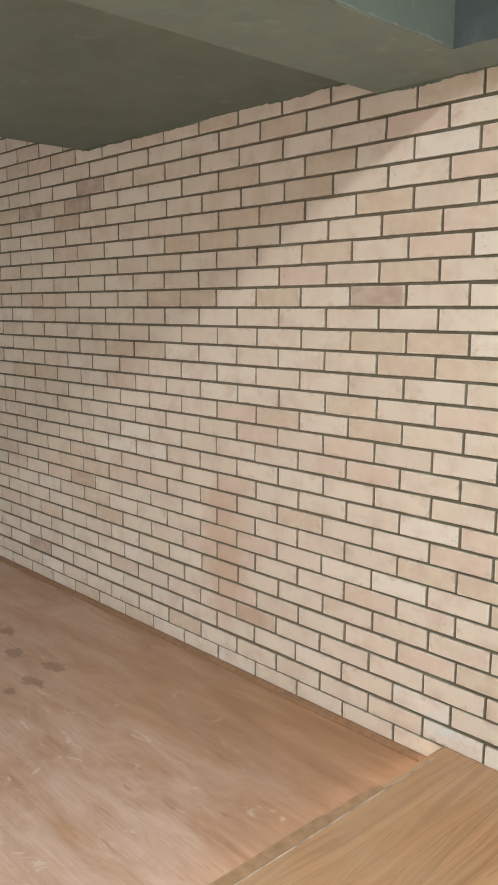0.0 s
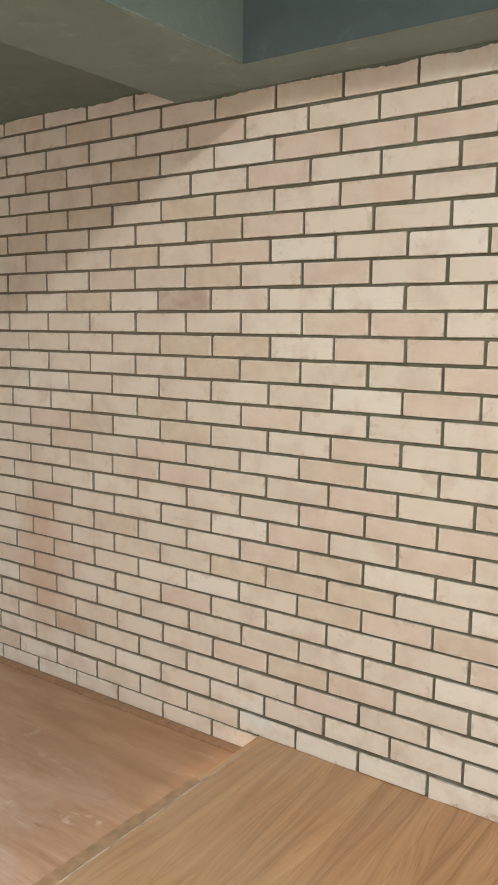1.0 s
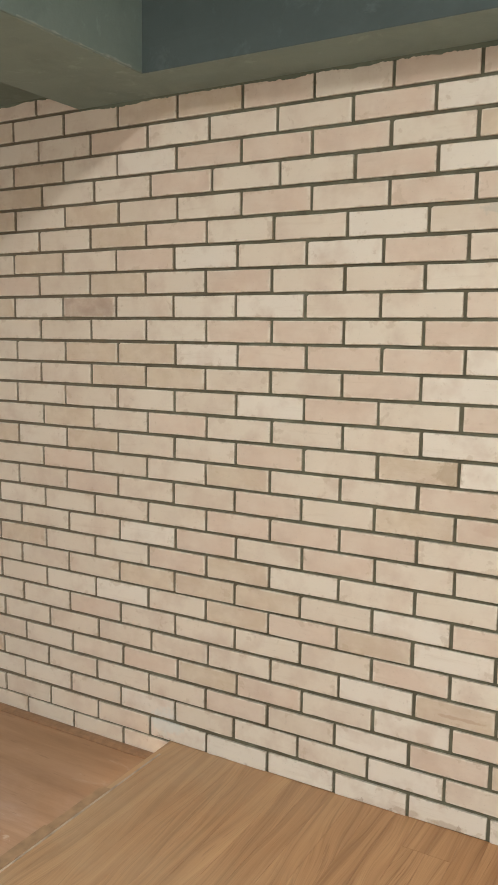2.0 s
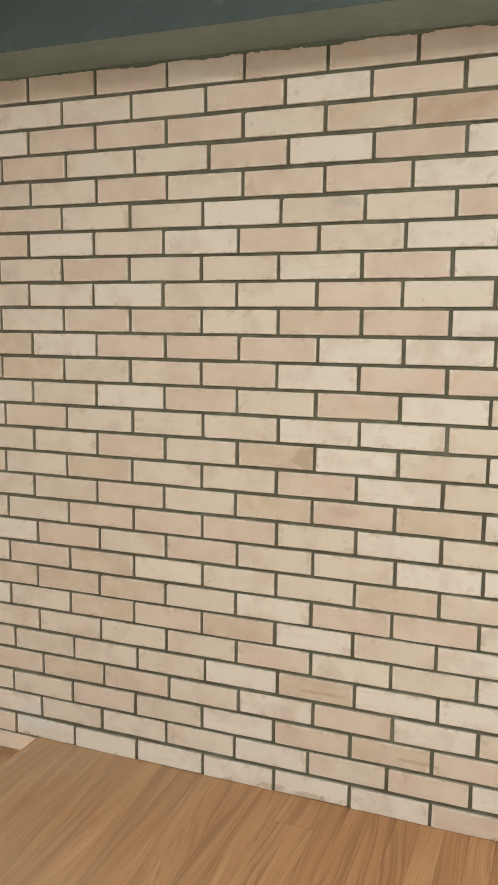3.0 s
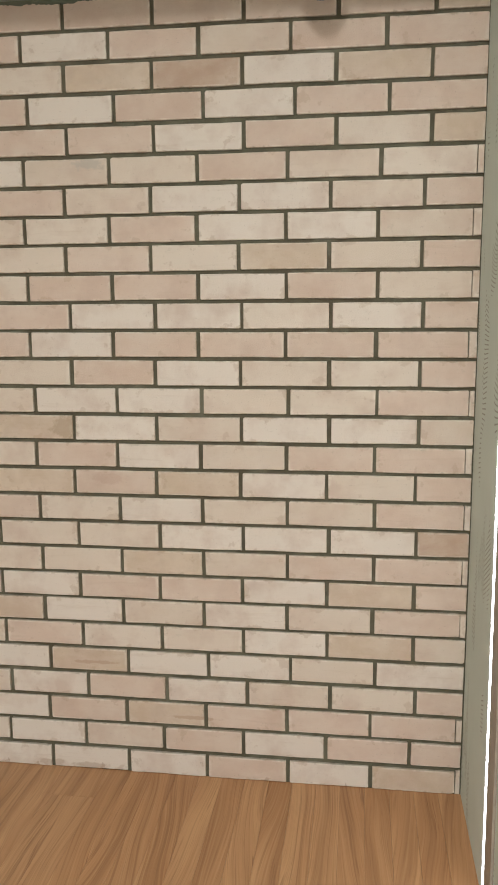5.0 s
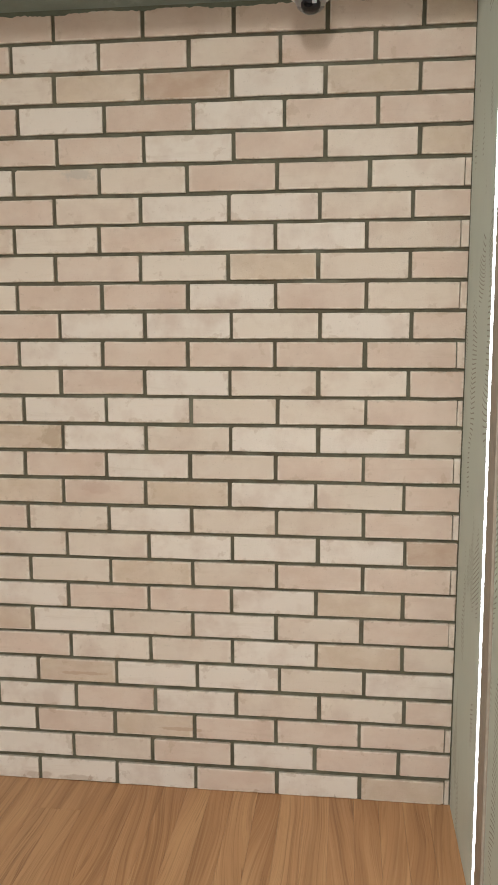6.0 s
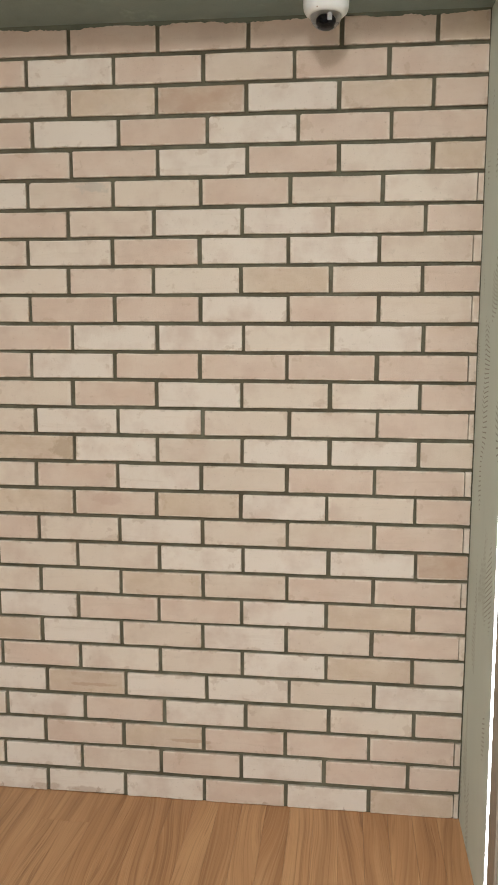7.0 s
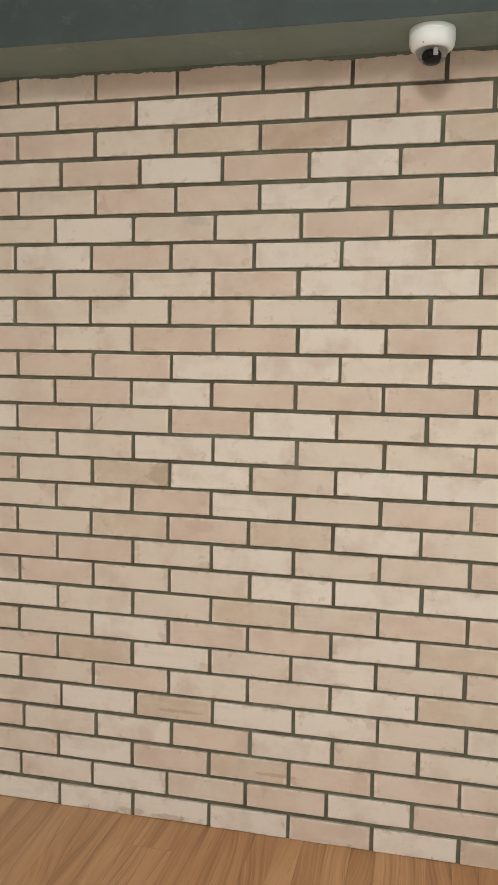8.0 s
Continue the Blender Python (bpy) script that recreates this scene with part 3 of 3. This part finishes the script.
# tan past step 10 in courses 3 and 4 still holds some beam shadow
TONE_ROWS = (  # each course from the beam down, brick by brick from the corner
    "trrrrrcrtt", "rrcrwrccc", "rtwbtcrrrwctct", "rrwrwrccrcctc", "tcrwrrcrcctctt", "ccrccwccrtccct", "rcwwcrwcwrct", "cwwrcccrc",
    "rctcrccwccgctct", "crwrrcrrc", "rwcwwrrrwtt", "rrrrwrcct", "rccwrcrwcc", "rccwwcccrct", "cwwcwtcrcctct", "rrcwrcctc", "rcwtrtcrc",
    "rccwcrrrc", "bwwwccrcr", "rrctccctr", "rtwrrwct", "rcwcwt", "ctwccrc", "wcwwtw", "rccwrw", "rrrtrw", "rrwrcw", "twrwww")
LETTER = {"c": CREAM, "w": PALE, "r": ROSE, "t": TAN, "b": BROWN, "g": GREY}
for row, letters in enumerate(TONE_ROWS, 1):
    for i, letter in enumerate(letters):
        TONE_OF[row, i - 0.5 * (row % 2)] = LETTER[letter]
COURSE_SHIFT = (6, 7, 2, 17, 4, -1, -8, -5, -11, -3, -4, -5, -8, 1, -7, -3, -11, 0, -5, 0, -8, -1, -6, 9, 3, -1, -8, 2)  # millimetres, from the top down
FULL_SLIVER = (2, 4, 24)     # courses that end in a whole brick at the corner


def brick_shape(w, h, seed):
    """One brick slip with slightly uneven, rounded edges; its lower left front corner at the origin, its back at y = 0.012."""
    rnd = random.Random(seed)
    j = lambda a: rnd.uniform(-a, a)
    cut = [rnd.uniform(0.0006, 0.0022) for _ in range(4)]
    if rnd.random() < 0.15 and w > 0.08:
        cut[rnd.randrange(4)] = rnd.uniform(0.003, 0.005)      # a chipped corner
    a, b, c, d = cut
    line = [(a * 1.5, 0), (w * rnd.uniform(0.2, 0.4), 0), (w * rnd.uniform(0.6, 0.8), 0), (w - b * 1.5, 0), (w, b), (w, h - c), (w - c * 1.5, h),
            (w * rnd.uniform(0.6, 0.8), h), (w * rnd.uniform(0.2, 0.4), h), (d * 1.5, h), (0, h - d), (0, a)]
    if w < 0.03:
        line = [(0, 0), (w, 0), (w, h), (0, h)]
    line = [(x + j(0.0008), z + j(0.0010)) for x, z in line]
    cx, cz, soft = w / 2, h / 2, 0.0021
    verts = [(x, 0.012, z) for x, z in line] + [(x, soft, z) for x, z in line]
    verts += [(cx + (x - cx) * (1 - 2 * min(soft, w * 0.2) / w), 0.0, cz + (z - cz) * (1 - 2 * soft / h)) for x, z in line]
    k = len(line)
    faces = [(i, (i + 1) % k, k + (i + 1) % k, k + i) for i in range(k)]
    faces += [(k + i, k + (i + 1) % k, 2 * k + (i + 1) % k, 2 * k + i) for i in range(k)]
    front = tuple(range(2 * k, 3 * k))
    centre = len(verts)
    verts.append((cx, 0.0, cz))
    faces += [(front[i], front[(i + 1) % k], centre) for i in range(k)]
    return verts, faces


def brick_uv(mesh, inset):
    """Each corner's distance from the sides and from the top and bottom of its brick."""
    layer = mesh.uv_layers.new(name="UVMap")
    at = [inset[l.vertex_index] for l in mesh.loops]
    layer.data.foreach_set("uv", [v for pair in at for v in pair])


def inset_of(verts, w, h):
    return [(max(0.0, min(x, w - x)), max(0.0, min(z, h - z))) for x, _, z in verts]


def courses():
    """Every brick of the wall: course, step, left edge, right edge, bottom, top."""
    for r in range(-6, 30):
        bottom = (28 - r) * COURSE + JOINT / 2
        odd = r % 2 == 1
        for i in range(-1, 31):
            k = i + 0.5 if odd else float(i)
            slip = COURSE_SHIFT[r - 1] / 1000 if 1 <= r <= 28 else 0.0
            left, right = slip - (k + 1) * PITCH + JOINT / 2, slip - k * PITCH - JOINT / 2
            if right > CORNER - 0.003:
                right = CORNER - 0.003
            if odd and i == -1 or not odd and i == 0 and r in FULL_SLIVER:
                right = CORNER - 0.0035
            if not odd and i == 0 and r not in FULL_SLIVER:
                right = min(slip, 0.006) - 0.0008
            if not odd and i == -1:
                if r in FULL_SLIVER:
                    continue
                left = min(slip, 0.006) + 0.0008
            top = bottom + COURSE - JOINT
            if r == 28 and right > STEP + 0.1:
                bottom = 0.0008          # the lowest course stands on the deck
            if r == 1 and left > BEAM_W:
                top = TOP - 0.002
            if left < WEST:
                continue
            if r < 1:
                if left > BEAM_W - 0.02:
                    continue
                right = min(right, BEAM_W - 0.003)
                if left > SLAB_W - 0.02:
                    top = min(top, SLAB - 0.001)
                    if bottom > SLAB - 0.01:
                        continue
                elif right > SLAB_W - 0.002 and bottom > SLAB - 0.05:
                    right = SLAB_W - 0.003
                    if r < 0 and right - left < 0.03:
                        continue
            if top > 2.61:
                continue
            if r == 29:
                if left > STEP:
                    continue
                right = min(right, STEP + 0.004)
            if right - left < 0.006:
                continue
            yield r, k, left, right, bottom, top


def wander(x, r):
    """How far a course strays from level, in metres: a shallow sag in the upper wall, a slight rise in the lower."""
    sag = 0.0055 * math.exp(-((r - 6.2) / 2.6) ** 2) * math.exp(-((x + 1.1) / 0.6) ** 2)
    rise = 0.0042 * math.exp(-((r - 23.2) / 1.9) ** 2)
    return rise - sag


shapes = {}
rest_v, rest_f, rest_m, rest_uv = [], [], [], []
REST_MATS = [CREAM, ROSE, BROWN, GREY, TAN, PALE]
pick = random.Random(11)
for r, k, left, right, bottom, top in courses():
    left += pick.uniform(-0.0014, 0.0014) if right - left > 0.05 else 0.0
    lift = pick.uniform(-0.0007, 0.0007) + wander((left + right) / 2, r)
    proud = pick.uniform(-0.0012, 0.0010)
    roll = pick.randrange(9)
    chance = pick.random()
    # random tones; past step 6 more rose and tan, partly for western shading
    mat = TONE_OF.get((r, k)) or (ROSE if chance < (0.04 if k < 6 else 0.10) else TAN if k > 6 and chance < 0.17 else PALE if chance > 0.97 else CREAM)
    w, h = round(right - left, 3), round(top - bottom, 3)
    if 1 <= r <= 28 and left > -2.45:
        key = (w, h, roll, mat.name)
        if key not in shapes:
            verts, faces = brick_shape(w, h, roll * 101 + int(w * 1000))
            mesh = bpy.data.meshes.new("brick")
            mesh.from_pydata(verts, [], faces)
            mesh.materials.append(mat)
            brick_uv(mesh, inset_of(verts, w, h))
            shapes[key] = mesh
        ob = new("brick", shapes[key])
        ob.parent = wall_north
        ob.location = (left, -0.0015 + proud, bottom + lift)
    else:
        verts, faces = brick_shape(w, h, roll * 101 + int(w * 1000))
        n0 = len(rest_v)
        rest_v += [(left + x, y - 0.0015 + proud, bottom + lift + z) for x, y, z in verts]
        rest_uv += inset_of(verts, w, h)
        rest_f += [tuple(n0 + i for i in f) for f in faces]
        rest_m += [REST_MATS.index(mat)] * len(faces)
mesh = bpy.data.meshes.new("far_bricks")
mesh.from_pydata(rest_v, [], rest_f)
for mat in REST_MATS:
    mesh.materials.append(mat)
mesh.polygons.foreach_set("material_index", rest_m)
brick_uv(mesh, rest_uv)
far = new("far_bricks", mesh)
far.parent = wall_north
tagged(far, "cream bricks of the far stretch of wall", kind="stuff")


# ---- oak boards of the deck, laid along y with staggered ends ----
def board_mesh(w, length):
    e = 0.0003
    outline = [(0, 0, -0.004), (w, 0, -0.004), (w, length, -0.004), (0, length, -0.004), (0, 0, -e), (w, 0, -e), (w, length, -e), (0, length, -e),
               (e, e, 0), (w - e, e, 0), (w - e, length - e, 0), (e, length - e, 0)]
    faces = [(3, 2, 1, 0), (8, 9, 10, 11)]
    for lower in (0, 4):
        faces += [(lower + i, lower + (i + 1) % 4, lower + 4 + (i + 1) % 4, lower + 4 + i) for i in range(4)]
    mesh = bpy.data.meshes.new("board")
    mesh.from_pydata(outline, [], faces)
    mesh.materials.append(OAK)
    return mesh


BOARD, GAP = 0.0655, 0.0004
LENGTHS = (1.2, 1.5, 1.8)
boards = {}
lay = random.Random(5)
x, strip, ahead, trail = STEP - 0.006, 0, 1.5, [1.2, 1.5, 1.2, 1.8]
while x < CORNER - 0.002:
    w = round(min(BOARD, CORNER + 0.018 - x), 4)
    y = 0.003
    if strip % 2 == 1:           # two strips to a plank
        ahead = 0.138 if -1.12 < x < -1.05 else lay.choice((0.95, 1.2, 1.5, 1.8))
        trail = [lay.choice(LENGTHS) for _ in range(4)]
    first, after = ahead, iter(trail)
    while y > SOUTH + 0.05:
        length = round(min(first or next(after, 2.0), y - SOUTH), 4)
        first = 0
        if (w, length) not in boards:
            boards[w, length] = board_mesh(w - GAP, length - GAP)
        ob = new("board", boards[w, length])
        ob.parent = platform
        ob.location = (x, y - length + GAP, 0.0)
        y -= length
    x += BOARD
    strip += 1
